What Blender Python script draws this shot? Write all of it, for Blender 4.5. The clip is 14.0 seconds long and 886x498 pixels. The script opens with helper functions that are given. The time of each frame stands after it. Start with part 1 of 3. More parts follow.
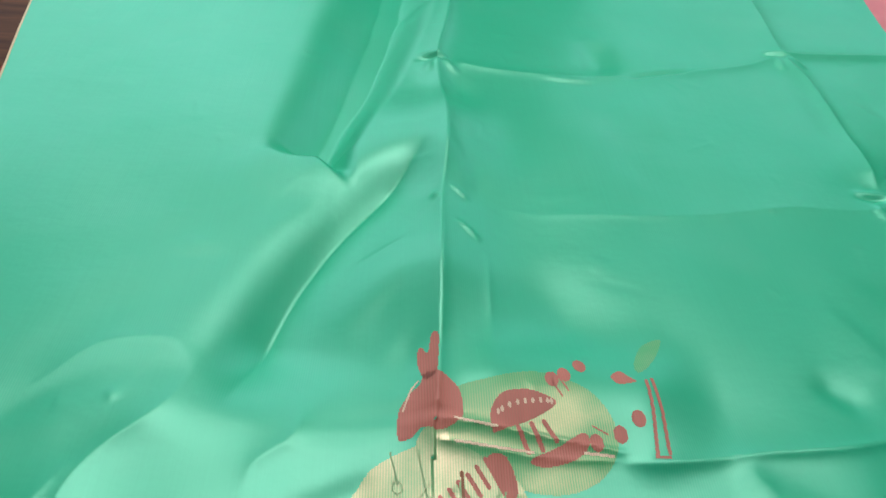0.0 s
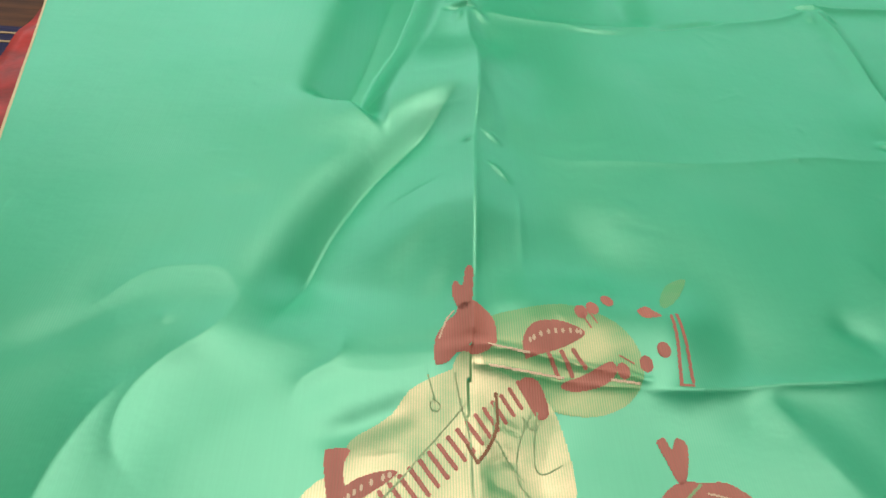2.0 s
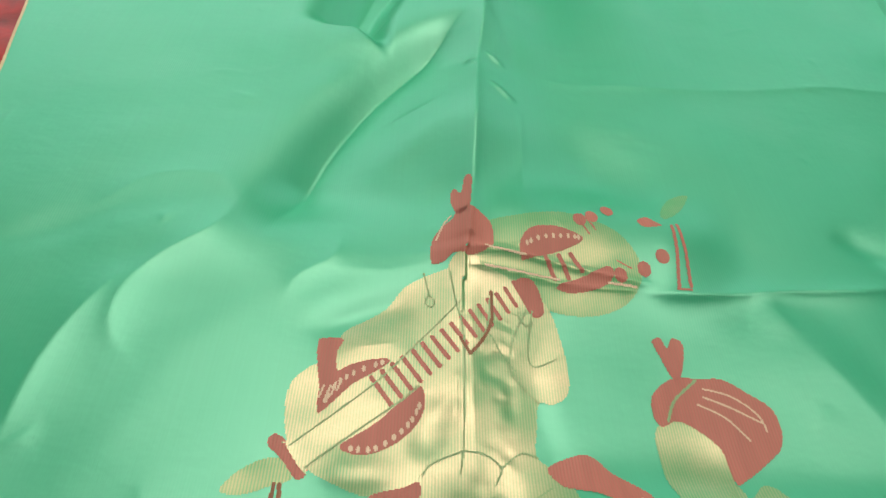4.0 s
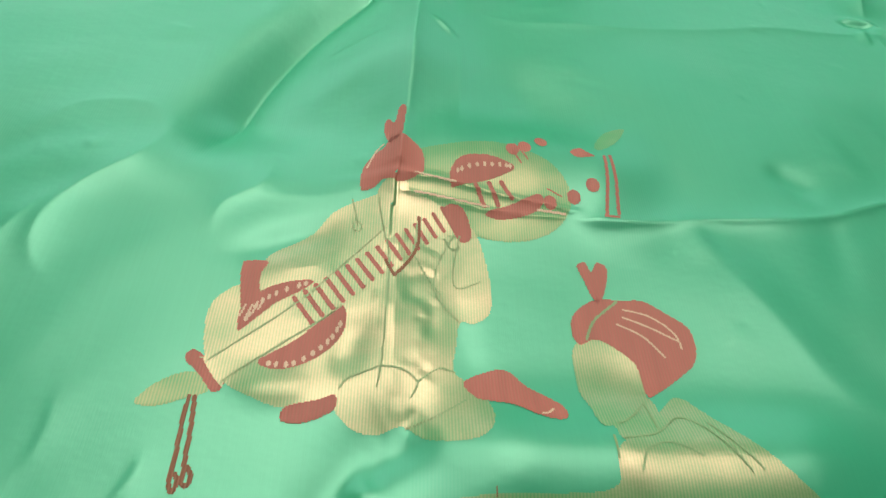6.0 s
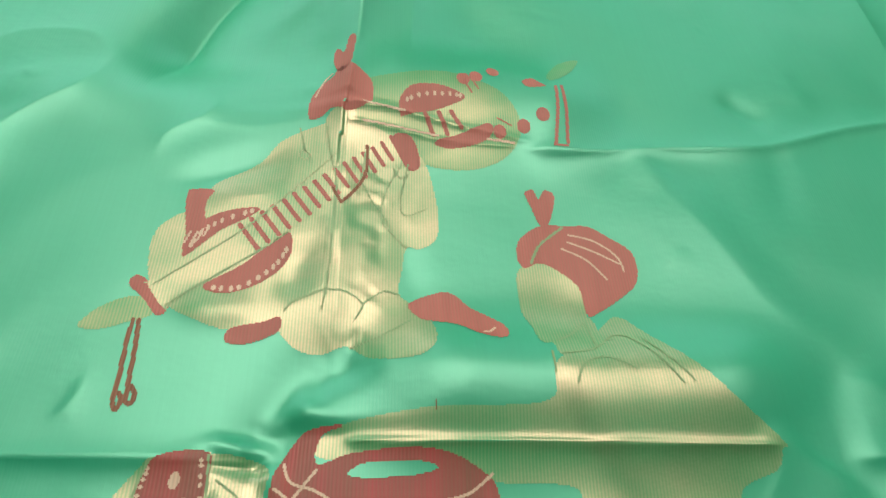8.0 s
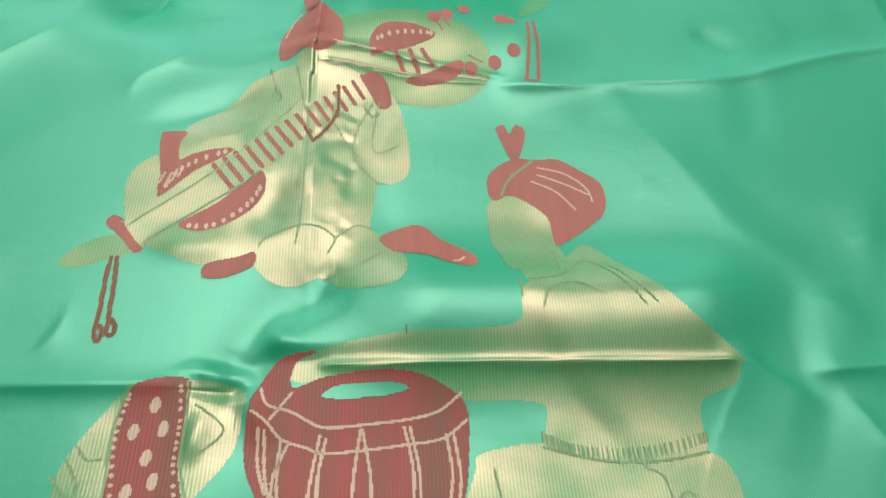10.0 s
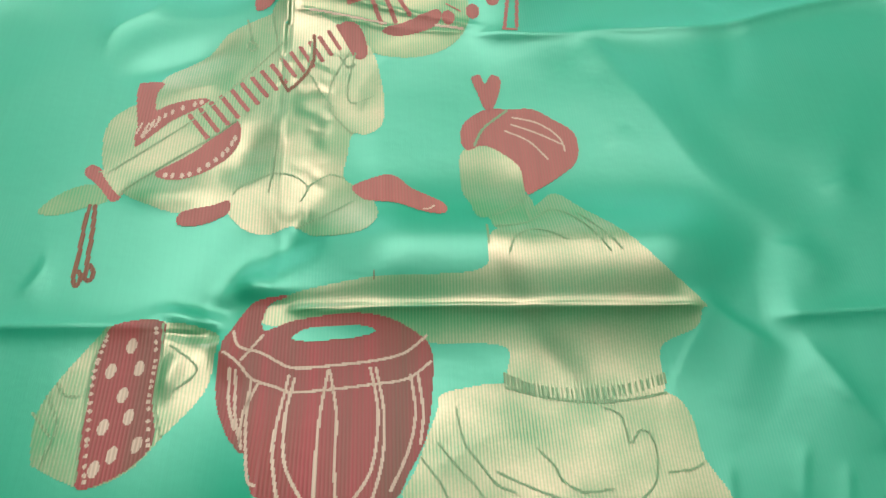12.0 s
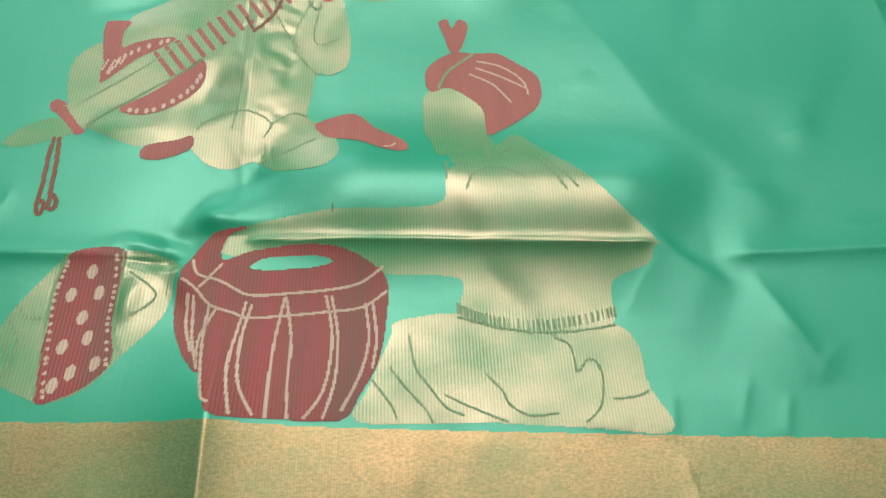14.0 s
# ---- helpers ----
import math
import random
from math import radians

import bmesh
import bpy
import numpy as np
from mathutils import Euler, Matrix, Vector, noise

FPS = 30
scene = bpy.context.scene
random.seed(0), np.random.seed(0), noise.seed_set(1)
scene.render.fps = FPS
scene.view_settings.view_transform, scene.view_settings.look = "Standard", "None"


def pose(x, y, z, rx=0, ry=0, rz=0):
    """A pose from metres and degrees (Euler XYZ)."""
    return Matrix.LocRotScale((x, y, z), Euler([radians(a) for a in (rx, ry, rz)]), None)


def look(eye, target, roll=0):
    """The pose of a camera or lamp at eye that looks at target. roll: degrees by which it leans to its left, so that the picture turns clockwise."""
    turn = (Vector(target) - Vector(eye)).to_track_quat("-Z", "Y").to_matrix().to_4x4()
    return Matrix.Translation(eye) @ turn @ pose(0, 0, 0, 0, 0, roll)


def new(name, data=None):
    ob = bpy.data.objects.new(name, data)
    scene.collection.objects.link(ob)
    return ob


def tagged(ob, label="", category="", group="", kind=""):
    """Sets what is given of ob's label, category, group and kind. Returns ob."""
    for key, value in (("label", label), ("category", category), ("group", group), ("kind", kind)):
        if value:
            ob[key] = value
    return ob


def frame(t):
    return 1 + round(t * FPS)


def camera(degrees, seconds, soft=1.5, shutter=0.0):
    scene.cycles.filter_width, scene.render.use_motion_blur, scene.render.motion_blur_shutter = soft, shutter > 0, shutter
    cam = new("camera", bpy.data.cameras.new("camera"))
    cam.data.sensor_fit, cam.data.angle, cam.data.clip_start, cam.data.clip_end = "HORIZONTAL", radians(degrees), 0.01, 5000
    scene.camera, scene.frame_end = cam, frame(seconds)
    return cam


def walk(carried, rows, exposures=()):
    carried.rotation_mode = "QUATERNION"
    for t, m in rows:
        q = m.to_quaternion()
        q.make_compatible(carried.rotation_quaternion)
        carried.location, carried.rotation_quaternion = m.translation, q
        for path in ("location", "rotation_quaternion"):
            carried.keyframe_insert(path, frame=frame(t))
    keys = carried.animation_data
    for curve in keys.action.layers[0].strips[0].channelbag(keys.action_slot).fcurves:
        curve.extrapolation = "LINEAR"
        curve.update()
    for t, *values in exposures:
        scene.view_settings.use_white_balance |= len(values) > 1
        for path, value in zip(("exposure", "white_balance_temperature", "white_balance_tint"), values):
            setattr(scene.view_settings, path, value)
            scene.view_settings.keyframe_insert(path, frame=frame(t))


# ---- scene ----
cam = camera(67.9, 14.0, soft=1.5)
PATH = [
    (0, (-0.034, -0.259, 0.397), (0.136, 1.204, -0.957), 6.1),
    (0.5, (-0.037, -0.267, 0.391), (0.119, 1.178, -0.983), 5.8),
    (1, (-0.044, -0.272, 0.391), (0.107, 1.148, -1.008), 6.1),
    (1.5, (-0.05, -0.281, 0.392), (0.096, 1.123, -1.024), 6.3),
    (2, (-0.053, -0.288, 0.393), (0.086, 1.102, -1.038), 6.4),
    (4.5, (-0.027, -0.34, 0.344), (0.067, 1.015, -1.124), 5.9),
    (5, (-0.014, -0.345, 0.341), (0.089, 0.998, -1.137), 6.2),
    (5.5, (-0.005, -0.349, 0.335), (0.135, 0.965, -1.166), 7.6),
    (6, (0.001, -0.355, 0.336), (0.154, 0.935, -1.184), 8.0),
    (6.5, (0.007, -0.361, 0.341), (0.163, 0.917, -1.19), 7.9),
    (7, (0.011, -0.365, 0.339), (0.187, 0.9, -1.199), 8.4),
    (7.5, (0.016, -0.37, 0.334), (0.21, 0.863, -1.229), 9.4),
    (8, (0.023, -0.372, 0.329), (0.24, 0.811, -1.269), 10.3),
    (8.5, (0.029, -0.374, 0.33), (0.275, 0.786, -1.281), 11.2),
    (9, (0.035, -0.379, 0.329), (0.281, 0.753, -1.301), 11.0),
    (11.5, (0.052, -0.402, 0.331), (0.236, 0.598, -1.391), 8.4),
    (12, (0.064, -0.402, 0.335), (0.246, 0.573, -1.402), 8.8),
    (12.5, (0.079, -0.409, 0.338), (0.257, 0.58, -1.391), 8.5),
    (13, (0.094, -0.416, 0.338), (0.287, 0.537, -1.41), 9.8),
    (13.5, (0.094, -0.424, 0.333), (0.287, 0.52, -1.42), 9.9),
    (14, (0.086, -0.429, 0.331), (0.275, 0.491, -1.434), 10.4),
]
walk(cam, [(t, look(eye, target, roll)) for t, eye, target, roll in PATH],
     exposures=[(0, 0.14, 5950, 9), (0.8, 0.13, 6350, 9), (1.5, 0.13, 6850, 8), (5, 0.15, 6950, 9), (9, 0.2, 6500, 9), (11.5, 0.24, 6050, 10), (14, 0.12, 6100, 10)])

# ---- light ----
world = bpy.data.worlds.new("world")
scene.world = world
world.use_nodes = True
wn = world.node_tree.nodes
sky = wn.new("ShaderNodeTexSky")
sky.sky_type, sky.sun_disc, sky.sun_elevation, sky.sun_rotation = "NISHITA", False, radians(40), radians(200)
wn["Background"].inputs["Strength"].default_value = 0.12
world.node_tree.links.new(sky.outputs["Color"], wn["Background"].inputs["Color"])


def area_lamp(name, m, sx, sy, watts, colour):
    data = bpy.data.lights.new(name, "AREA")
    data.shape, data.size, data.size_y, data.energy, data.color = "RECTANGLE", sx, sy, watts, colour
    ob = new(name, data)
    ob.matrix_world = m
    return ob


# daylight in two added windows, two ceiling panels, the side one added; all unseen
area_lamp("window_daylight", look((-1.15, 1.86, 0.825), (-1.15, 0.0, 0.825)), 1.9, 1.05, 10.5, (0.95, 0.98, 1.0))
area_lamp("added_side_window_light", look((1.275, 1.86, 0.825), (1.275, 0.0, 0.825)), 1.35, 1.05, 4, (0.95, 0.98, 1.0))
area_lamp("ceiling_lamp_light", look((-0.275, 1.0, 2.52), (-0.275, 1.0, 0.0)), 1.85, 1.6, 31, (1.0, 0.95, 0.86))
area_lamp("added_side_lamp_light", look((1.30, 0.65, 2.52), (1.30, 0.65, 0.0)), 1.1, 1.2, 10.5, (1.0, 0.95, 0.86))


# ---- materials ----
def material(name):
    m = bpy.data.materials.new(name)
    m.use_nodes = True
    nt = m.node_tree
    return m, nt, nt.nodes["Principled BSDF"]


def node(nt, kind, **inputs):
    n = nt.nodes.new(kind)
    for k, v in inputs.items():
        n.inputs[k.replace("_", " ")].default_value = v
    return n


def coords(nt, scale):
    tc = nt.nodes.new("ShaderNodeTexCoord")
    mp = nt.nodes.new("ShaderNodeMapping")
    mp.inputs["Scale"].default_value = scale
    nt.links.new(tc.outputs["Object"], mp.inputs["Vector"])
    return mp.outputs["Vector"]


def noise_fac(nt, scale, detail=3.0, vec=(1, 1, 1), rough=0.55):
    n = node(nt, "ShaderNodeTexNoise", Scale=scale, Detail=detail, Roughness=rough)
    nt.links.new(coords(nt, vec), n.inputs["Vector"])
    return n.outputs["Fac"]


def ramp(nt, fac, stops):
    r = nt.nodes.new("ShaderNodeValToRGB")
    e = r.color_ramp.elements
    e[0].position, e[0].color = stops[0][0], (*stops[0][1], 1)
    e[1].position, e[1].color = stops[-1][0], (*stops[-1][1], 1)
    for p, c in stops[1:-1]:
        k = e.new(p)
        k.color = (*c, 1)
    nt.links.new(fac, r.inputs["Fac"])
    return r.outputs["Color"]


def mix(nt, fac, a, b, blend="MIX"):
    n = nt.nodes.new("ShaderNodeMix")
    n.data_type, n.blend_type = "RGBA", blend
    for sock, v in ((n.inputs["Factor"], fac), (n.inputs["A"], a), (n.inputs["B"], b)):
        if hasattr(v, "links"):
            nt.links.new(v, sock)
        else:
            sock.default_value = v if not isinstance(v, tuple) else (*v, 1)
    return n.outputs["Result"]


def add_bump(nt, shader, height, strength, distance):
    b = node(nt, "ShaderNodeBump", Strength=strength, Distance=distance)
    nt.links.new(height, b.inputs["Height"])
    nt.links.new(b.outputs["Normal"], shader.inputs["Normal"])


def threads(nt, pitch, axis, distortion=0.0):
    """Bands of thread, one light and one dark over each pitch in metres."""
    w = node(nt, "ShaderNodeTexWave", Scale=0.314159 / pitch, Distortion=distortion, Detail=1.0)
    w.wave_type, w.bands_direction = "BANDS", axis
    nt.links.new(coords(nt, (1, 1, 1)), w.inputs["Vector"])
    return w.outputs["Fac"]


def silk_material():
    m, nt, sh = material("green_silk")
    base = ramp(nt, noise_fac(nt, 5.0, 3.0), [(0.3, (0.008, 0.425, 0.215)), (0.7, (0.013, 0.465, 0.255))])
    streak = noise_fac(nt, 9.0, 4.0, (60, 0.6, 1))
    base = mix(nt, 0.10, base, ramp(nt, streak, [(0.3, (0.012, 0.32, 0.17)), (0.7, (0.05, 0.50, 0.32))]))
    floats = node(nt, "ShaderNodeMapRange", From_Min=0.5, From_Max=0.72, To_Max=0.22)
    nt.links.new(noise_fac(nt, 8.0, 2.0), floats.inputs["Value"])
    share = nt.nodes.new("ShaderNodeMath")
    share.operation = "MULTIPLY"
    nt.links.new(floats.outputs["Result"], share.inputs[0])
    nt.links.new(threads(nt, 0.0019, "X", 0.4), share.inputs[1])
    base = mix(nt, share.outputs[0], base, (0.16, 0.55, 0.38))
    nt.links.new(base, sh.inputs["Base Color"])
    sh.inputs["Roughness"].default_value = 0.55
    sh.inputs["Specular IOR Level"].default_value = 0.2
    gloss = nt.nodes.new("ShaderNodeBsdfPrincipled")
    gloss.inputs["Metallic"].default_value = 1.0
    tone = ramp(nt, noise_fac(nt, 6.0, 3.0), [(0.3, (0.40, 0.84, 0.66)), (0.7, (0.48, 0.90, 0.72))])
    nt.links.new(tone, gloss.inputs["Base Color"])
    rough = node(nt, "ShaderNodeMapRange", To_Min=0.35, To_Max=0.43)
    nt.links.new(noise_fac(nt, 14.0, 3.0), rough.inputs["Value"])
    nt.links.new(rough.outputs["Result"], gloss.inputs["Roughness"])
    bump = node(nt, "ShaderNodeBump", Strength=0.35, Distance=0.006)
    nt.links.new(noise_fac(nt, 7.0, 5.0, (1, 1.3, 1)), bump.inputs["Height"])
    weave = node(nt, "ShaderNodeBump", Strength=0.12, Distance=0.0004)
    nt.links.new(noise_fac(nt, 40.0, 3.0, (45, 2.5, 1)), weave.inputs["Height"])
    nt.links.new(bump.outputs["Normal"], weave.inputs["Normal"])
    for k in (sh, gloss):
        nt.links.new(weave.outputs["Normal"], k.inputs["Normal"])
    both = nt.nodes.new("ShaderNodeMixShader")
    both.inputs[0].default_value = 0.185
    nt.links.new(sh.outputs[0], both.inputs[1])
    nt.links.new(gloss.outputs[0], both.inputs[2])
    nt.links.new(both.outputs[0], nt.nodes["Material Output"].inputs["Surface"])
    return m


def zari_material(name, gold, cover, pitch, grain, rough=0.33):
    """Bright gold thread floats over the green silk ground; cover is the share of gold."""
    m, nt, sh = material(name)
    w = threads(nt, pitch, "X", 0.5)
    patch = mix(nt, grain, noise_fac(nt, 26.0, 4.0), noise_fac(nt, 520.0, 2.0, (1, 1.8, 1)))
    tone = ramp(nt, patch, [(0.32, tuple(c * (0.85 - 0.45 * grain) for c in gold)), (0.68, gold)])
    nt.links.new(tone, sh.inputs["Base Color"])
    sh.inputs["Metallic"].default_value = 1.0
    sh.inputs["Roughness"].default_value = rough
    add_bump(nt, sh, mix(nt, 0.5, w, noise_fac(nt, 700.0, 2.0)), 0.16, 0.0003)
    ground = nt.nodes.new("ShaderNodeBsdfPrincipled")
    ground.inputs["Base Color"].default_value = (0.09, 0.44, 0.18, 1)
    ground.inputs["Roughness"].default_value = 0.5
    fac = node(nt, "ShaderNodeMapRange", To_Min=max(0.0, cover - 0.12), To_Max=min(1.0, cover + 0.10))
    nt.links.new(w, fac.inputs["Value"])
    # the share of gold varies in soft random patches
    drift = node(nt, "ShaderNodeMapRange", From_Min=0.3, From_Max=0.7, To_Min=-0.16, To_Max=0.14)
    nt.links.new(noise_fac(nt, 17.0, 3.0, (1, 1.4, 1)), drift.inputs["Value"])
    total = nt.nodes.new("ShaderNodeMath")
    total.operation, total.use_clamp = "ADD", True
    nt.links.new(fac.outputs["Result"], total.inputs[0])
    nt.links.new(drift.outputs["Result"], total.inputs[1])
    both = nt.nodes.new("ShaderNodeMixShader")
    nt.links.new(total.outputs[0], both.inputs[0])
    nt.links.new(ground.outputs[0], both.inputs[1])
    nt.links.new(sh.outputs[0], both.inputs[2])
    nt.links.new(both.outputs[0], nt.nodes["Material Output"].inputs["Surface"])
    return m


def woven_material(name, lo, hi, pitch, vec=(8, 0.7, 1), rough=0.55):
    m, nt, sh = material(name)
    w = threads(nt, pitch, "X", 0.3)
    col = ramp(nt, noise_fac(nt, 11.0, 4.0, vec), [(0.3, lo), (0.7, hi)])
    col = mix(nt, w, mix(nt, 0.14, col, (0.10, 0.25, 0.12)), col)
    nt.links.new(col, sh.inputs["Base Color"])
    sh.inputs["Roughness"].default_value = rough
    add_bump(nt, sh, w, 0.3, 0.0004)
    return m


def plain_material(name, lo, hi, scale, rough, vec=(1, 1, 1), bump=0.0):
    m, nt, sh = material(name)
    f = noise_fac(nt, scale, 5.0, vec)
    nt.links.new(ramp(nt, f, [(0.3, lo), (0.7, hi)]), sh.inputs["Base Color"])
    sh.inputs["Roughness"].default_value = rough
    sh.inputs["Specular IOR Level"].default_value = 0.2
    if bump:
        add_bump(nt, sh, f, 0.4, bump)
    return m


SILK = silk_material()
ZARI = zari_material("gold_zari", (1.0, 0.70, 0.50), 0.28, 0.0018, 0.4)
# less gold in the gourd's zari, which paints in the shade of its slope
ZARI_SHADED = zari_material("shaded_gold_zari", (0.92, 0.66, 0.43), 0.12, 0.0018, 0.4)
ZARI_FAINT = zari_material("faint_gold_zari", (0.92, 0.66, 0.43), 0.09, 0.0018, 0.4)
BORDER = zari_material("gold_border_zari", (0.95, 0.57, 0.29), 0.60, 0.0014, 0.75, 0.42)
RED = woven_material("rose_red_thread", (0.47, 0.14, 0.115), (0.56, 0.17, 0.14), 0.0019)
DRUM_RED = woven_material("drum_red_thread", (0.25, 0.11, 0.075), (0.52, 0.075, 0.085), 0.0019, (4.5, 0.3, 1))
CREAM = woven_material("cream_thread", (0.72, 0.52, 0.38), (0.86, 0.66, 0.5), 0.0019)
GREEN_LINE = woven_material("green_thread", (0.24, 0.42, 0.20), (0.31, 0.50, 0.26), 0.0019)
BROWN_LINE = woven_material("brown_thread", (0.22, 0.08, 0.04), (0.32, 0.12, 0.06), 0.0019)
SELVEDGE = plain_material("cream_selvedge", (0.62, 0.5, 0.3), (0.75, 0.63, 0.42), 60, 0.6)
# unseen walls, toned dark to deepen the contrast of silk and gold
WALL = plain_material("wall_paint", (0.24, 0.25, 0.20), (0.29, 0.30, 0.25), 3, 0.85)
CEILING = plain_material("ceiling_paint", (0.52, 0.50, 0.46), (0.58, 0.56, 0.52), 3, 0.9)
WOOD = plain_material("brown_floor", (0.045, 0.018, 0.010), (0.13, 0.05, 0.022), 9, 0.7, (1, 9, 1), 0.001)
MAT_BLUE = plain_material("navy_mat", (0.012, 0.014, 0.05), (0.03, 0.03, 0.10), 40, 0.8, (1, 8, 1), 0.001)
MAT_CREAM = plain_material("cream_stripe", (0.36, 0.25, 0.15), (0.5, 0.36, 0.22), 60, 0.8)
RED_SILK = plain_material("red_silk", (0.16, 0.010, 0.008), (0.60, 0.022, 0.016), 22, 0.4, (1, 1, 1), 0.004)
PINK_SILK = plain_material("pink_silk", (0.62, 0.16, 0.18), (0.72, 0.22, 0.24), 10, 0.4, (1, 1, 1), 0.003)
FRAME_PAINT = plain_material("frame_paint", (0.7, 0.69, 0.66), (0.76, 0.75, 0.72), 8, 0.5)
GLASS, _nt, _sh = material("window_glass")
_sh.inputs["Transmission Weight"].default_value = 1.0
_sh.inputs["Roughness"].default_value = 0.02
LAMP_GLOW, _nt, _sh = material("lamp_diffuser")
_sh.inputs["Emission Color"].default_value = (1.0, 0.95, 0.86, 1)
_sh.inputs["Emission Strength"].default_value = 1.2


# ---- helpers for meshes ----
def part(name, bm, mat, parent, label=""):
    me = bpy.data.meshes.new(name)
    bm.to_mesh(me)
    bm.free()
    me.materials.append(mat)
    ob = new(name, me)
    ob.parent = parent
    if label:
        ob["label"] = label
    return ob


def box(x0, y0, z0, x1, y1, z1, bevel=0.0):
    bm = bmesh.new()
    bmesh.ops.create_cube(bm, size=1)
    for v in bm.verts:
        v.co = Vector(((x0 + x1) / 2 + v.co.x * (x1 - x0), (y0 + y1) / 2 + v.co.y * (y1 - y0), (z0 + z1) / 2 + v.co.z * (z1 - z0)))
    if bevel:
        bmesh.ops.bevel(bm, geom=bm.edges[:], offset=bevel, segments=2, affect="EDGES")
    return bm


def setting(name, bm, mat, label, category):
    return tagged(part(name, bm, mat, None), label, category, kind="structure")


# ---- the room; walls and ceiling are out of view, added to shape the light ----
FLOOR = -0.034
setting("floor", box(-2.2, -2.0, FLOOR - 0.1, 2.2, 1.9, FLOOR), WOOD, "dark brown wood-grain floor under the cloths", "floor")
setting("ceiling", box(-2.3, -2.1, 2.6, 2.3, 2.05, 2.7), CEILING, "unseen plain pale grey painted ceiling, added to close in the light", "ceiling")
setting("wall_south", box(-2.3, -2.1, FLOOR - 0.1, 2.3, -2.0, 2.6), WALL, "unseen plain beige painted wall, added to close in the light", "wall")
setting("wall_east", box(2.2, -2.0, FLOOR - 0.1, 2.3, 1.9, 2.6), WALL, "unseen plain beige painted wall, added to close in the light", "wall")


def window_in_wall(number, base, u0, u1, z0, z1):
    """A framed two-pane window in an opening of the wall, whose inner face is at y = 0."""
    window = tagged(new("window_%d" % number), "unseen white-framed window, added to light the silk", "window", kind="structure")
    window.matrix_world = base
    um = (u0 + u1) / 2
    for b in ((u0, 0.05, z0, u0 + 0.06, 0.11, z1), (u1 - 0.06, 0.05, z0, u1, 0.11, z1), (u0 + 0.06, 0.05, z0, u1 - 0.06, 0.11, z0 + 0.06),
              (u0 + 0.06, 0.05, z1 - 0.06, u1 - 0.06, 0.11, z1), (um - 0.03, 0.05, z0 + 0.06, um + 0.03, 0.11, z1 - 0.06)):
        part("window_frame", box(*b, 0.004), FRAME_PAINT, window)
    for b in ((u0 + 0.062, 0.077, z0 + 0.062, um - 0.032, 0.082, z1 - 0.062), (um + 0.032, 0.077, z0 + 0.062, u1 - 0.062, 0.082, z1 - 0.062)):
        part("pane", box(*b), GLASS, window, "clear glass pane").visible_shadow = False


# unseen north wall; its added windows and pier shape the silk's reflections
north = box(-2.3, 1.9, FLOOR - 0.1, 2.3, 2.05, 0.3)
for b in ((-2.3, 1.9, 1.35, 2.3, 2.05, 2.6), (-2.3, 1.9, 0.3, -2.1, 2.05, 1.35), (-0.2, 1.9, 0.3, 0.6, 2.05, 1.35), (1.95, 1.9, 0.3, 2.3, 2.05, 1.35)):
    extra = bpy.data.meshes.new("piece")
    bx = box(*b)
    bx.to_mesh(extra)
    bx.free()
    north.from_mesh(extra)
setting("wall_north", north, WALL, "unseen beige painted wall with two window openings, added to shape the sheen", "wall")
window_in_wall(1, pose(0, 1.9, 0), -2.1, -0.2, 0.3, 1.35)
window_in_wall(2, pose(0, 1.9, 0), 0.6, 1.95, 0.3, 1.35)
setting("wall_west", box(-2.3, -2.0, FLOOR - 0.1, -2.2, 1.9, 2.6), WALL, "unseen plain beige painted wall, added to close in the light", "wall")
# both out of view; the second, eastern panel is added to brighten that side
for x0, y0, x1, y1 in ((-1.22, 0.18, 0.67, 1.82), (0.73, 0.03, 1.87, 1.27)):
    panel = tagged(new("ceiling_light"), "unseen wide flat ceiling lamp panel, lit", "ceiling light", group="ceiling lamp panels")
    part("frame", box(x0, y0, 2.56, x1, y1, 2.6, 0.005), FRAME_PAINT, panel)
    part("diffuser", box(x0 + 0.02, y0 + 0.02, 2.55, x1 - 0.02, y1 - 0.02, 2.562), LAMP_GLOW, panel, "glowing white diffuser")

# ---- shape of the cloth ----
PLUME_A = [(-5, 19), (-10, 40), (-7, 50), (-2, 43), (1, 59), (6, 57), (5, 34), (3, 22)]
TURBAN_A = [(-23, -25), (-23, -5), (-16, 8), (-8, 16), (-5, 24), (3, 23), (11, 19), (19, 9), (21, -5), (19, -13), (11, -19), (3, -21), (-7, -19), (-15, -25)]
SLEEVE_A = [(-51, -59), (-39, -43), (-16, -32), (3, -29), (19, -31), (31, -39), (15, -55), (-7, -80), (-28, -101), (-48, -114), (-75, -115), (-81, -98), (-78, -80), (-63, -69)]
BOWL = [(-107, -133), (-104, -117), (-90, -105), (-70, -100), (-49, -97), (-28, -94), (-6, -107), (0, -132), (-3, -154), (-15, -171), (-34, -184), (-55, -189), (-78, -181), (-93, -171), (-103, -156)]
GOWN_A = [(-1, -34), (23, -35), (47, -43), (58, -57), (63, -76), (66, -104), (63, -121), (53, -128), (45, -127), (42, -145), (40, -162), (49, -170), (59, -183), (61, -196), (54, -206), (38, -208), (23, -205), (11, -197), (-4, -202), (-18, -198), (-28, -186), (-25, -174), (-11, -161), (-6, -131), (-12, -102), (-9, -71)]
BOARD = [(-103, -160), (-99, -156), (-56, -113), (-29, -79), (2, -46), (13, -41), (40, -44), (35, -55), (15, -69), (-13, -104), (-39, -131), (-63, -150), (-87, -173), (-90, -177)]
HOLE_A = [(-88, -138), (-88, -124), (-76, -109), (-59, -102), (-47, -102), (-55, -110), (-68, -119), (-79, -132), (-86, -140)]
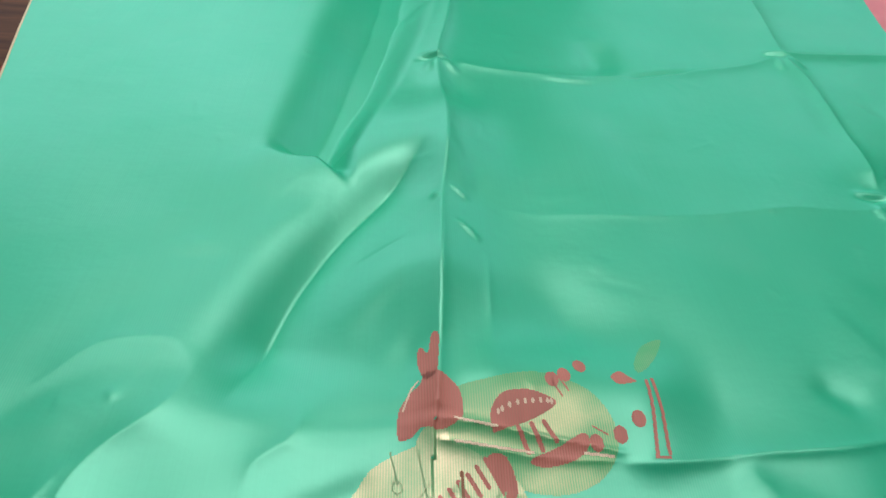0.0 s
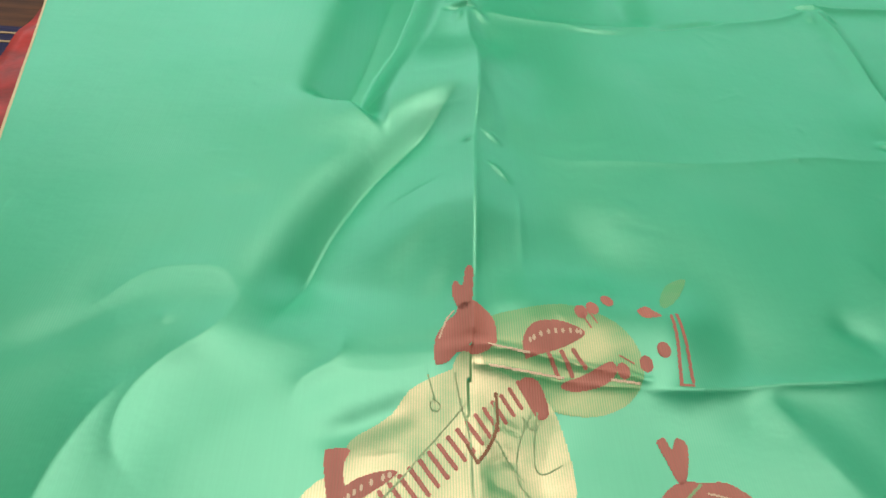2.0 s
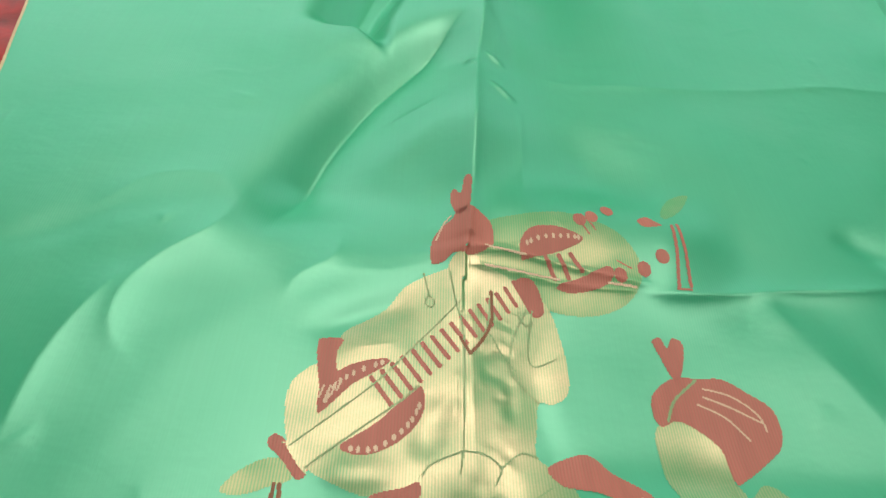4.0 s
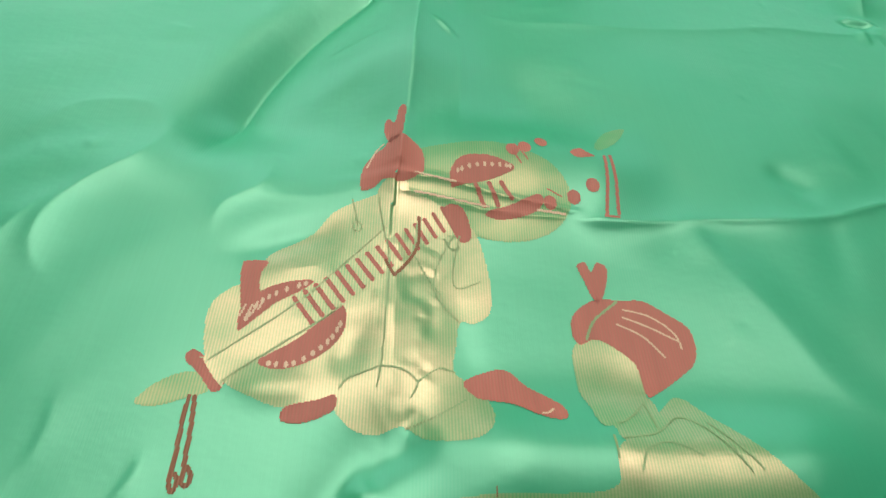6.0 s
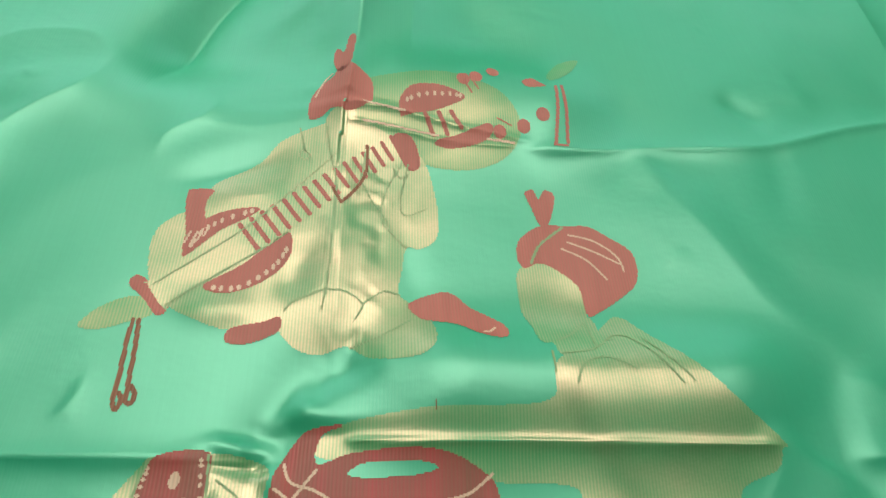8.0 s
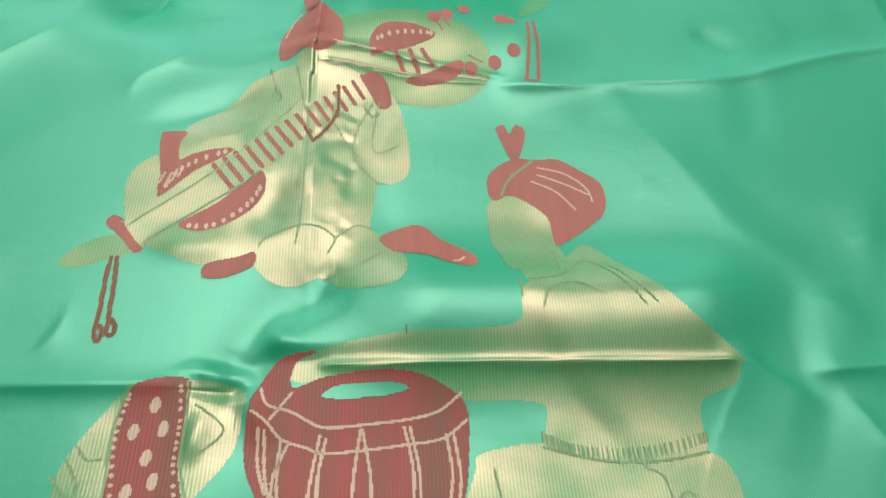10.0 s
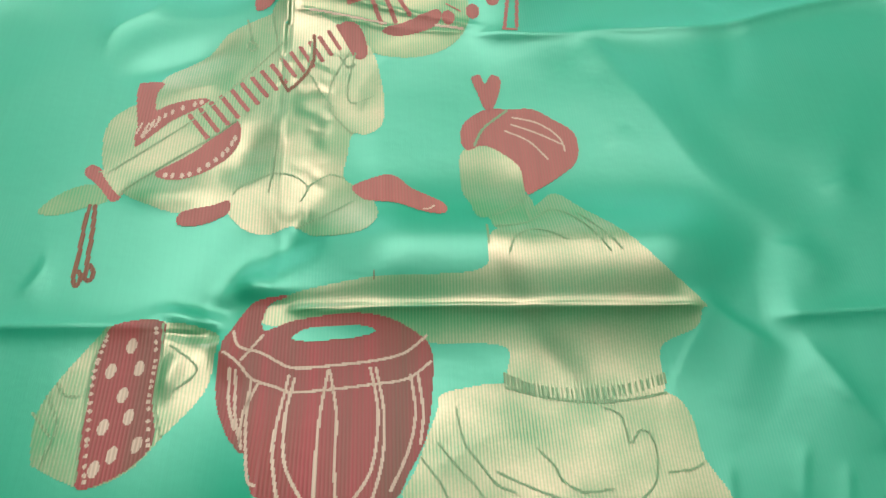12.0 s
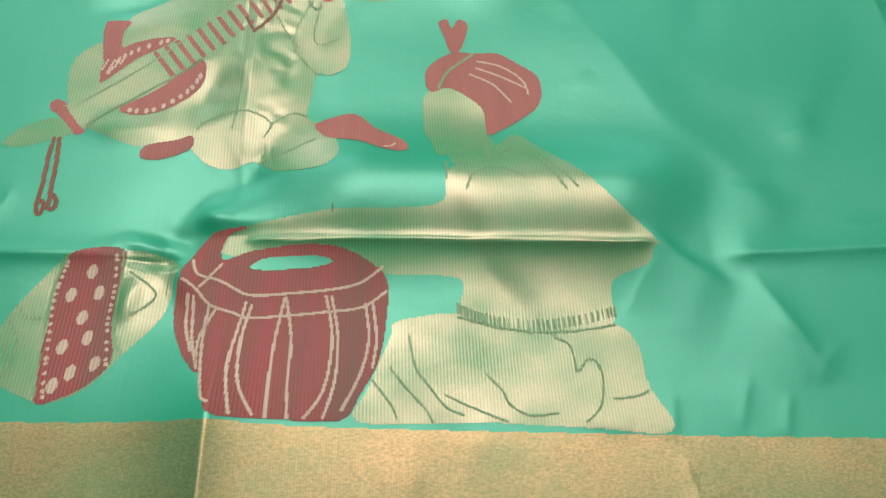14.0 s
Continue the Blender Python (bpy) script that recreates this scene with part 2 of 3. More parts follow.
HOLE_B = [(-72, -160), (-54, -146), (-39, -130), (-31, -120), (-26, -122), (-25, -134), (-30, -146), (-40, -157), (-55, -165), (-66, -165)]
HAND_A = [(-94, -92), (-88, -86), (-78, -87), (-81, -98), (-79, -111), (-73, -115), (-83, -132), (-87, -130)]
BRIDGE = [(-113, -160), (-107, -155), (-89, -173), (-93, -181), (-103, -170)]
LEAF = [(-133, -188), (-124, -176), (-111, -169), (-103, -170), (-96, -180), (-107, -185), (-121, -190)]
TOE = [(-55, -193), (-52, -188), (-35, -183), (-27, -180), (-27, -189), (-42, -197), (-53, -197)]
SHIN = [(46, -169), (62, -161), (72, -161), (82, -171), (94, -179), (101, -185), (102, -192), (97, -195), (86, -192), (73, -185), (59, -182), (51, -179)]
GOURD = [(15, 9), (41, 19), (76, 27), (109, 16), (125, -5), (127, -28), (113, -49), (87, -60), (58, -57), (51, -44), (35, -38), (15, -32), (9, -18)]
CRESCENT_A = [(40, -21), (40, -6), (49, 7), (66, 11), (82, 7), (87, 1), (72, -9), (56, -16), (44, -21)]
CRESCENT_B = [(67, -37), (87, -28), (104, -19), (107, -27), (97, -37), (79, -42), (67, -41)]
HAND_B = [(35, -38), (47, -36), (53, -47), (54, -60), (47, -64), (41, -55)]
SPRIG = [(133, 27), (141, 32), (147, 26), (151, 22), (145, 20), (136, 20)]
LEAF_B = [(155, 40), (169, 63), (187, 71), (175, 49), (157, 31)]
FRET_END_1 = [(-58, -115), (-45, -133)]
FRET_END_2 = [(34, -39), (41, -51)]
SHORT_FRET_1 = [(58, -17), (64, -33)]
SHORT_FRET_2 = [(68, -14), (74, -31)]
SHORT_FRET_3 = [(77, -12), (84, -25)]
BEAD_1 = [(87, 21), (82, 26)]
BEAD_2 = [(97, 26), (93, 29)]
BEAD_3 = [(111, 36), (107, 39)]
BEAD_4 = [(112, -26), (108, -23)]
BEAD_5 = [(130, -20), (125, -19)]
BEAD_6 = [(145, -9), (140, -9)]
STITCH_1 = [(-66, -162), (-54, -162), (-42, -154), (-33, -144), (-28, -133)]
STITCH_2 = [(-84, -132), (-78, -120), (-67, -111), (-52, -104)]
STITCH_3 = [(45, -7), (57, 0), (73, 3), (84, 3)]
STAFF_1 = [(159, 23), (157, -3), (152, -36)]
STAFF_2 = [(164, 25), (164, -1), (161, -34)]
STAFF_3 = [(151, -37), (160, -37)]
DRAPE_1 = [(-10, -34), (-6, -57), (-1, -81), (-1, -116), (-2, -155), (-4, -175)]
DRAPE_2 = [(17, -53), (15, -74), (8, -93)]
DRAPE_3 = [(42, -59), (31, -84), (29, -106), (36, -117), (45, -127)]
DRAPE_4 = [(-3, -162), (11, -164), (19, -171), (15, -181)]
DRAPE_5 = [(19, -171), (31, -161), (41, -163)]
DRAPE_6 = [(-25, -176), (-20, -169), (-3, -162)]
DRAPE_7 = [(13, -198), (30, -192), (46, -182)]
DRAPE_8 = [(46, -59), (41, -91), (45, -101), (59, -95)]
DRAPE_9 = [(15, -78), (26, -98), (33, -107)]
DRAPE_10 = [(-28, -34), (-23, -55)]
NECKLACE_1 = [(18, -48), (18, -69), (11, -86), (3, -97)]
NECKLACE_2 = [(3, -97), (-3, -85)]
BOARD_LINE_1 = [(-100, -161), (-56, -119), (-28, -86), (0, -53)]
BOARD_LINE_2 = [(-90, -174), (-63, -150), (-39, -130)]
TASSEL_1 = [(-105, -184), (-105, -202), (-104, -218), (-104, -230)]
TASSEL_2 = [(-102, -184), (-100, -202), (-99, -217), (-98, -227)]
TASSEL_3 = [(-104, -230), (-103, -234), (-101, -236), (-100, -231), (-102, -227)]
TASSEL_4 = [(-98, -227), (-98, -231), (-95, -233), (-94, -228), (-97, -223)]
PLUME_B = [(126, -77), (132, -74), (135, -82), (140, -74), (146, -78), (144, -91), (138, -105), (133, -104), (129, -89)]
TURBAN_B = [(115, -131), (117, -119), (125, -110), (137, -104), (150, -105), (165, -105), (179, -115), (190, -125), (192, -138), (188, -151), (174, -163), (162, -171), (154, -175), (153, -164), (151, -151), (139, -139), (129, -135), (119, -139)]
TURBAN_STRIPE_1 = [(151, -112), (167, -117), (180, -129), (183, -141)]
TURBAN_STRIPE_2 = [(150, -118), (165, -125), (181, -135)]
TURBAN_STRIPE_3 = [(145, -123), (160, -132), (171, -147)]
TURBAN_BAND_1 = [(124, -135), (131, -121), (148, -106)]
OVAL_B = [(114, -143), (123, -135), (139, -138), (152, -151), (154, -166), (151, -178), (138, -191), (125, -198), (119, -196), (117, -185), (113, -173), (113, -158)]
TUNIC_B = [(140, -199), (156, -187), (171, -175), (187, -192), (205, -212), (220, -229), (245, -254), (243, -258), (238, -268), (217, -278), (214, -303), (194, -306), (163, -305), (130, -298), (130, -276), (91, -273), (60, -261), (6, -261), (-1, -252), (16, -242), (53, -237), (105, -236), (122, -231), (123, -219), (128, -209), (138, -208)]
TUNIC_LINE_1 = [(150, -179), (151, -200)]
TUNIC_LINE_2 = [(130, -206), (149, -202), (166, -190), (179, -199), (194, -224)]
TUNIC_LINE_3 = [(181, -194), (201, -223)]
TUNIC_LINE_4 = [(135, -225), (141, -213), (155, -208), (170, -216)]
TUNIC_LINE_5 = [(150, -179), (138, -191), (129, -196)]
TUNIC_LINE_6 = [(124, -205), (124, -218)]
DHOTI = [(76, -354), (80, -337), (91, -310), (94, -301), (112, -297), (127, -296), (155, -303), (186, -306), (215, -303), (226, -315), (228, -337), (236, -361), (193, -359), (136, -355)]
DHOTI_LINE_1 = [(91, -326), (99, -337), (108, -347), (112, -354)]
DHOTI_LINE_2 = [(101, -308), (104, -326), (110, -335), (119, -347), (128, -351)]
DHOTI_LINE_3 = [(82, -333), (91, -345), (94, -352)]
DHOTI_LINE_4 = [(141, -330), (149, -339), (152, -346), (162, -352), (177, -351)]
DHOTI_LINE_5 = [(180, -310), (188, -315), (190, -329), (196, -323), (202, -325), (203, -337), (199, -349), (191, -356)]
DHOTI_LINE_6 = [(119, -341), (136, -349), (150, -355)]
DHOTI_LINE_7 = [(208, -344), (220, -343), (227, -340)]
WAIST_1 = [(128, -293), (143, -299), (165, -302), (190, -301), (216, -295)]
WAIST_2 = [(128, -298), (155, -305), (186, -307), (215, -303)]
DRUM = [(-5, -329), (-14, -317), (-21, -298), (-21, -273), (-17, -260), (-8, -247), (4, -244), (12, -244), (1, -249), (0, -263), (16, -258), (44, -256), (66, -259), (83, -268), (90, -278), (89, -301), (85, -323), (76, -340), (67, -353), (38, -353), (8, -352), (2, -341), (-2, -330)]
DRUM_EYE = [(15, -268), (23, -263), (38, -262), (53, -263), (60, -266), (50, -269), (35, -270), (22, -270)]
RIM_1 = [(-16, -263), (-12, -272), (0, -276), (10, -282), (19, -285), (39, -284), (59, -282), (75, -278), (87, -269)]
RIM_2 = [(-19, -276), (-11, -282), (-4, -290), (9, -295), (17, -298), (37, -297), (56, -295), (76, -292), (89, -283)]
RIM_3 = [(0, -266), (-6, -274), (-10, -280)]
LACE_1 = [(15, -289), (12, -309), (11, -329), (15, -351)]
LACE_2 = [(18, -291), (15, -311), (17, -335), (25, -351)]
LACE_3 = [(35, -287), (32, -310), (31, -334), (31, -352)]
LACE_4 = [(36, -287), (40, -310), (40, -334), (41, -352)]
LACE_5 = [(57, -286), (61, -310), (58, -337), (49, -352)]
LACE_6 = [(60, -286), (64, -310), (63, -334), (58, -352)]
LACE_7 = [(78, -290), (80, -310), (76, -329), (67, -348)]
LACE_8 = [(82, -290), (84, -310), (82, -326)]
LACE_9 = [(-15, -285), (-14, -302), (-9, -317)]
LACE_10 = [(-12, -286), (-10, -308), (-4, -327)]
LACE_11 = [(-4, -291), (-4, -312), (1, -341), (5, -346)]
LACE_12 = [(0, -292), (-6, -309), (-5, -324)]
SIDE_DRUM = [(-102, -328), (-105, -308), (-99, -290), (-84, -267), (-75, -260), (-51, -258), (-25, -263), (-24, -279), (-27, -297), (-43, -319), (-56, -335), (-73, -342), (-86, -338), (-98, -332)]
SIDE_BAND = [(-75, -260), (-52, -258), (-51, -277), (-51, -301), (-47, -321), (-56, -334), (-73, -342), (-79, -340), (-81, -320), (-82, -298), (-82, -273)]
PETAL_1 = [(-66, -269), (-66, -274)]
PETAL_2 = [(-74, -282), (-74, -287)]
PETAL_3 = [(-61, -281), (-60, -286)]
PETAL_4 = [(-66, -295), (-66, -300)]
PETAL_5 = [(-61, -306), (-61, -311)]
PETAL_6 = [(-72, -311), (-72, -316)]
PETAL_7 = [(-54, -320), (-55, -325)]
PETAL_8 = [(-65, -325), (-65, -329)]
PETAL_9 = [(-72, -331), (-72, -336)]
DOT_ROW_1 = [(-79, -266), (-82, -286), (-79, -312), (-75, -339)]
DOT_ROW_2 = [(-55, -262), (-53, -283), (-53, -301), (-49, -323)]
SIDE_LINE_1 = [(-79, -262), (-84, -282), (-82, -312), (-79, -339)]
SIDE_LINE_2 = [(-52, -259), (-50, -283), (-50, -301), (-44, -319)]
SIDE_LINE_3 = [(-102, -297), (-94, -312), (-97, -328)]
SIDE_LINE_4 = [(-98, -291), (-93, -297), (-86, -297)]
SIDE_LINE_5 = [(-27, -263), (-27, -284)]
SIDE_LINE_6 = [(-107, -305), (-96, -317)]
SIDE_LINE_7 = [(-47, -271), (-32, -284), (-42, -296)]
NECK_A = [(-11, -28), (-5, -19), (5, -14), (20, -8), (29, -30), (15, -43), (-8, -37)]
NECK_B = [(124, -194), (139, -182), (153, -175), (156, -191), (148, -208), (130, -208), (127, -200)]
RING_1 = [(-27, -56), (-24, -52), (-20, -57), (-23, -61), (-27, -57)]
TICK_1 = [(59, -234), (59, -238)]
CORD_1 = [(87, 19), (93, 7)]
CORD_2 = [(111, -14), (121, -20)]
GLINT_1 = [(15, -13), (31, -16), (43, -18)]
GLINT_2 = [(15, -28), (39, -31), (67, -33)]
GLINT_3 = [(103, -33), (122, -35)]


def along(px, py, line):
    """Signed distance to a polyline in mm (left of its way is positive) and the share of its length at the nearest point."""
    best = np.full(px.shape, 1e9)
    sign = np.ones(px.shape)
    share = np.zeros(px.shape)
    pts = [np.array(p, float) for p in line]
    lens = [np.linalg.norm(b - a) for a, b in zip(pts, pts[1:])]
    total, done = sum(lens), 0.0
    for (a, b), ln in zip(zip(pts, pts[1:]), lens):
        d = (b - a) / ln
        rx, ry = px - a[0], py - a[1]
        u = np.clip(rx * d[0] + ry * d[1], 0, ln)
        qx, qy = rx - u * d[0], ry - u * d[1]
        dist = np.hypot(qx, qy)
        near = dist < best
        best = np.where(near, dist, best)
        sign = np.where(near, np.sign(d[0] * ry - d[1] * rx + 1e-9), sign)
        share = np.where(near, (done + u) / total, share)
        done += ln
    return best * sign, share


def curve(line, steps=8, closed=False):
    """A smooth line through a few corners (Catmull-Rom)."""
    p = [np.array(q, float) for q in line]
    n = len(p)
    out = []
    for i in range(n if closed else n - 1):
        if closed:
            a, b, c, d = p[i - 1], p[i], p[(i + 1) % n], p[(i + 2) % n]
        else:
            a, b, c, d = p[max(i - 1, 0)], p[i], p[i + 1], p[min(i + 2, n - 1)]
        for k in range(steps):
            u = k / steps
            out.append(0.5 * (2 * b + (c - a) * u + (2 * a - 5 * b + 4 * c - d) * u * u + (3 * b - a - 3 * c + d) * u ** 3))
    if not closed:
        out.append(p[-1])
    return out


def fold(px, py, line, high, left, right, fade=0.25, sharp=False):
    """A ridge (or, where high is below 0, a trough) along a line, with a width of its own on either side."""
    path = np.array(curve(line, 6))
    reach = max(left, right) * (7 if sharp else 3)
    x0, y0 = path.min(0) - reach
    x1, y1 = path.max(0) + reach
    z = np.zeros(px.shape)
    near = (px > x0) & (px < x1) & (py > y0) & (py < y1)
    d, s = along(px[near], py[near], list(path))
    w = np.where(d > 0, left, right)
    prof = np.exp(-np.abs(d) / w) if sharp else np.exp(-(d / w) ** 2)
    ends = np.clip(np.minimum(s, 1 - s) / fade, 0, 1) if fade else 1.0
    z[near] = high * prof * (ends * ends * (3 - 2 * ends) if fade else 1.0)
    return z


def mound(px, py, x, y, high, rx, ry):
    return high * np.exp(-((px - x) / rx) ** 2 - ((py - y) / ry) ** 2)


def waves(px, py, seed, size):
    """Soft random swell, -1 to 1."""
    r = np.random.RandomState(seed)
    z = np.zeros(px.shape)
    for _ in range(9):
        a, f, ph = r.uniform(0, 6.28), r.uniform(0.6, 1.7) * 6.28 / size, r.uniform(0, 6.28)
        z += np.sin(px * math.cos(a) * f + py * math.sin(a) * f + ph + 0.8 * np.sin(px * 0.7 * f + ph * 2))
    return z / 9


def cloth_height(px, py):
    """Height of the cloth in mm over (x, y) in mm; lines run north to south or west to east."""
    z = 2.6 * waves(px, py, 3, 330) + 0.8 * waves(px, py, 8, 120)
    # the long pressed crease, steep on its east side
    z += fold(px, py, [(60, 1150), (48, 705), (24, 523), (27, 347), (18, 243), (12, 145), (8, 64), (3, -2)], 14, 14, 26, 0, True)
    z += fold(px, py, [(34, 460), (24, 270), (8, 30)], 20, 44, 85, 0.25)
    z += mound(px, py, 2, 0, 4, 42, 38) - mound(px, py, 135, 10, 9, 75, 95) - mound(px, py, 140, -200, 3, 130, 90)
    z += fold(px, py, [(5, -5), (4, -130), (5, -200), (5, -250)], 4.5, 22, 30, 0.05, True)
    z += fold(px, py, [(5, -290), (6, -380), (7, -520)], 20, 34, 40, 0.3, True)
    # the pressed creases across it: tents with a thin crest
    z += fold(px, py, [(-20, 26), (60, 22), (220, 4)], 19, 46, 58, 0.3)
    z += fold(px, py, [(-4, -12), (60, -20), (140, -34)], 2.0, 2.5, 3, 0.12, True)
    z += fold(px, py, [(-2, -26), (70, -36), (126, -38)], 1.6, 2.5, 3, 0.1, True)
    z += fold(px, py, [(120, -37), (156, -41), (224, -33), (315, -25), (456, 13), (760, 20)], 4.5, 14, 7, 0.05, True)
    z += fold(px, py, [(-130, -20), (-60, -30), (-14, -22)], 1.0, 16, 9, 0.3, True)
    z += fold(px, py, [(10, -251), (40, -253), (88, -254), (245, -256)], 2.6, 2.5, 3, 0.05, True)
    z += fold(px, py, [(4, -214), (140, -217), (300, -220)], 18, 33, 47, 0.26)
    z += fold(px, py, [(-520, -254), (-130, -260), (-30, -262)], 3.5, 11, 6, 0.02, True)
    z += fold(px, py, [(280, -262), (420, -255), (760, -252)], 4, 16, 9, 0.05, True)
    z += fold(px, py, [(69, 220), (237, 224), (374, 244), (447, 244), (760, 262)], 1.7, 22, 7, 0.15, True)
    z += fold(px, py, [(39, 517), (142, 498), (246, 502), (342, 519), (449, 554), (518, 590)], 4.5, 14, 12, 0.04, True)
    z += fold(px, py, [(249, 500), (310, 514), (377, 534)], -5, 7, 5, 0.3)
    z += fold(px, py, [(140, 494), (190, 488), (240, 492)], 2.4, 6, 5, 0.4)
    z += fold(px, py, [(518, 590), (681, 605), (800, 612)], 6, 14, 8, 0.05, True)
    z += fold(px, py, [(246, 620), (240, 560), (248, 500)], -6, 26, 20, 0.35)
    z += fold(px, py, [(560, 900), (543, 766), (517, 590), (524, 522), (513, 422), (489, 274)], 8, 14, 26, 0.06, True)
    z += fold(px, py, [(500, 560), (508, 470), (486, 330)], -4, 24, 18, 0.35)
    z += fold(px, py, [(489, 274), (475, 60), (462, -40), (470, -250), (470, -460)], 3.5, 12, 24, 0.1, True)
    # pinched knots where the creases cross
    for kx, ky, k in ((26, 519, 1.1), (516, 586, 1.0), (486, 266, 0.9), (-30, -262, 0.8)):
        z += fold(px, py, [(kx - 36, ky + 3), (kx - 12, ky - 2), (kx + 20, ky - 4)], -3.5 * k, 5, 4, 0.4)
        z += fold(px, py, [(kx - 32, ky + 12), (kx - 6, ky + 7), (kx + 16, ky + 6)], 3 * k, 5, 4, 0.4)
        z += fold(px, py, [(kx + 2, ky + 12), (kx + 10, ky - 8), (kx + 24, ky - 34)], 4 * k, 5, 7, 0.4)
        z += fold(px, py, [(kx - 8, ky - 8), (kx - 14, ky - 22), (kx - 16, ky - 44)], 3 * k, 5, 6, 0.45)
    # facets against the east side of the long crease
    z += fold(px, py, [(30, 505), (50, 440), (30, 400)], -3, 16, 9, 0.4)
    z += fold(px, py, [(30, 345), (52, 270), (46, 223), (26, 205)], -3, 14, 12, 0.35)
    z += fold(px, py, [(22, 244), (45, 223)], 2.2, 4, 3, 0.4)
    z += fold(px, py, [(25, 193), (51, 168)], 2.6, 4, 3, 0.4)
    z += fold(px, py, [(51, 168), (53, 150), (47, 43)], 1.6, 5, 4, 0.3, True)
    z += fold(px, py, [(14, 226), (5, 222)], 3, 4, 4, 0.4)
    # the deep hollow at the far end, with a lip round its foot
    marks = [321, 480, 664, 1000]
    west, east = np.interp(py, marks, [-180, -174, -160, -130]), np.interp(py, marks, [-64, -16, 26, 60])
    foot = np.clip((py - np.interp(px, [-180, -142, -107, -88, -60], [318, 300, 294, 270, 235])) / 34, 0, 1)
    across = np.clip((px - west) / (east - west), 0, 1)
    z -= 34 * np.sin(math.pi * across ** 1.4) ** 2 * foot * foot * (3 - 2 * foot)
    z += fold(px, py, [(-190, 322), (-142, 298), (-107, 290), (-76, 258)], 4, 16, 40, 0.35)
    # the valley that runs down from the crease
    valley = [(10, 322), (-27, 268), (-78, 196), (-110, 130), (-130, 63), (-148, -5)]
    z += fold(px, py, valley, -19, 80, 26, 0.24) + fold(px, py, valley, -9, 26, 13, 0.24, True)
    z += fold(px, py, [(8, 156), (-26, 104), (-62, 62)], -1.6, 30, 13, 0.4)
    z += fold(px, py, [(-2, 100), (-30, 50), (-50, 20)], 1.2, 18, 14, 0.4)
    # mounds and curls to the west
    z += fold(px, py, [(-290, 0), (-267, 28), (-240, 59), (-197, 65), (-177, 49), (-160, 8)], 2.2, 16, 22, 0.4, True)
    z += fold(px, py, [(-168, 66), (-172, 30), (-184, 0), (-213, -30), (-226, -62), (-222, -92), (-196, -120)], 4.2, 13, 17, 0.4, True)
    z += fold(px, py, [(-214, -20), (-240, -62), (-256, -115), (-258, -190)], 3.4, 16, 22, 0.35, True)
    z += fold(px, py, [(-88, 16), (-92, -18), (-116, -40), (-120, -72)], 2.4, 8, 11, 0.4, True)
    z += fold(px, py, [(-300, -14), (-220, -2), (-140, -16), (-90, -10)], 2, 26, 22, 0.4)
    # slack inside the woven figures
    z += fold(px, py, [(-112, -86), (-64, -66), (-24, -46)], -3.5, 12, 15, 0.4)
    z += fold(px, py, [(-90, -170), (-62, -178), (-34, -170)], 2.5, 12, 10, 0.4)
    z += fold(px, py, [(-10, -120), (-24, -150), (-20, -175)], -3, 14, 10, 0.4)
    r = np.random.RandomState(5)
    for _ in range(34):
        cx, cy, a, ln = r.normal(14, 11), r.uniform(-205, -60), r.uniform(0.2, 2.9), r.uniform(5, 15)
        dx, dy = math.cos(a) * ln, math.sin(a) * ln
        z += fold(px, py, [(cx - dx, cy - dy), (cx + dx, cy + dy)], r.uniform(-0.9, 0.7), r.uniform(3, 6), r.uniform(3, 6), 0.45)
    # east of the figures
    z += fold(px, py, [(190, -22), (215, -54), (241, -98), (270, -162), (297, -195), (330, -225)], 4, 24, 60, 0.3) + fold(px, py, [(205, -40), (241, -100), (270, -165), (300, -200)], 1.2, 14, 24, 0.4, True)
    z += fold(px, py, [(196, -38), (214, -46), (232, -76)], 1.6, 7, 20, 0.45)
    z += fold(px, py, [(224, -246), (246, -254), (258, -264), (294, -288)], 2.6, 6, 40, 0.35)
    z += fold(px, py, [(296, -262), (318, -305), (334, -340)], 2.2, 9, 22, 0.4, True)
    z += fold(px, py, [(302, -205), (336, -245)], 2.2, 16, 50, 0.45)
    z += fold(px, py, [(290, 36), (336, -4)], -3, 16, 10, 0.4)
    z += fold(px, py, [(202, 434), (196, 330), (210, 270), (250, 226)], 4, 24, 70, 0.4)
    z += fold(px, py, [(293, 470), (280, 400), (286, 345)], 3, 15, 46, 0.45)
    z += fold(px, py, [(350, 180), (400, 90), (430, 10)], 3.5, 26, 90, 0.45)
    z += fold(px, py, [(330, 120), (360, 60), (366, 0)], 1.6, 12, 40, 0.45)
    z += fold(px, py, [(90, 160), (110, 100), (104, 40)], -3.5, 34, 26, 0.4)
    for line in ([(241, -336), (236, -368)], [(286, -328), (272, -366)], [(306, -340), (295, -370)], [(104, -352), (106, -392)], [(238, -370), (246, -410)]):
        z += fold(px, py, line, 0.6, 2.5, 5, 0.35, True)
    # the corner where the long crease meets the lower one
    z += fold(px, py, [(36, -206), (3, -212), (-20, -246), (-40, -276)], -7, 14, 26, 0.3)
    z += fold(px, py, [(-34, -256), (-14, -238), (-2, -214)], 3, 8, 12, 0.35)
    z += mound(px, py, -8, -236, 3.5, 8, 7)
    # faint random wrinkles
    r = np.random.RandomState(21)
    for _ in range(40):
        cx, cy, a, ln = r.uniform(-450, 680), r.uniform(-420, 750), r.uniform(0.3, 2.2), r.uniform(40, 110)
        bend = r.uniform(-0.35, 0.35) * ln
        dx, dy = math.cos(a) * ln, math.sin(a) * ln
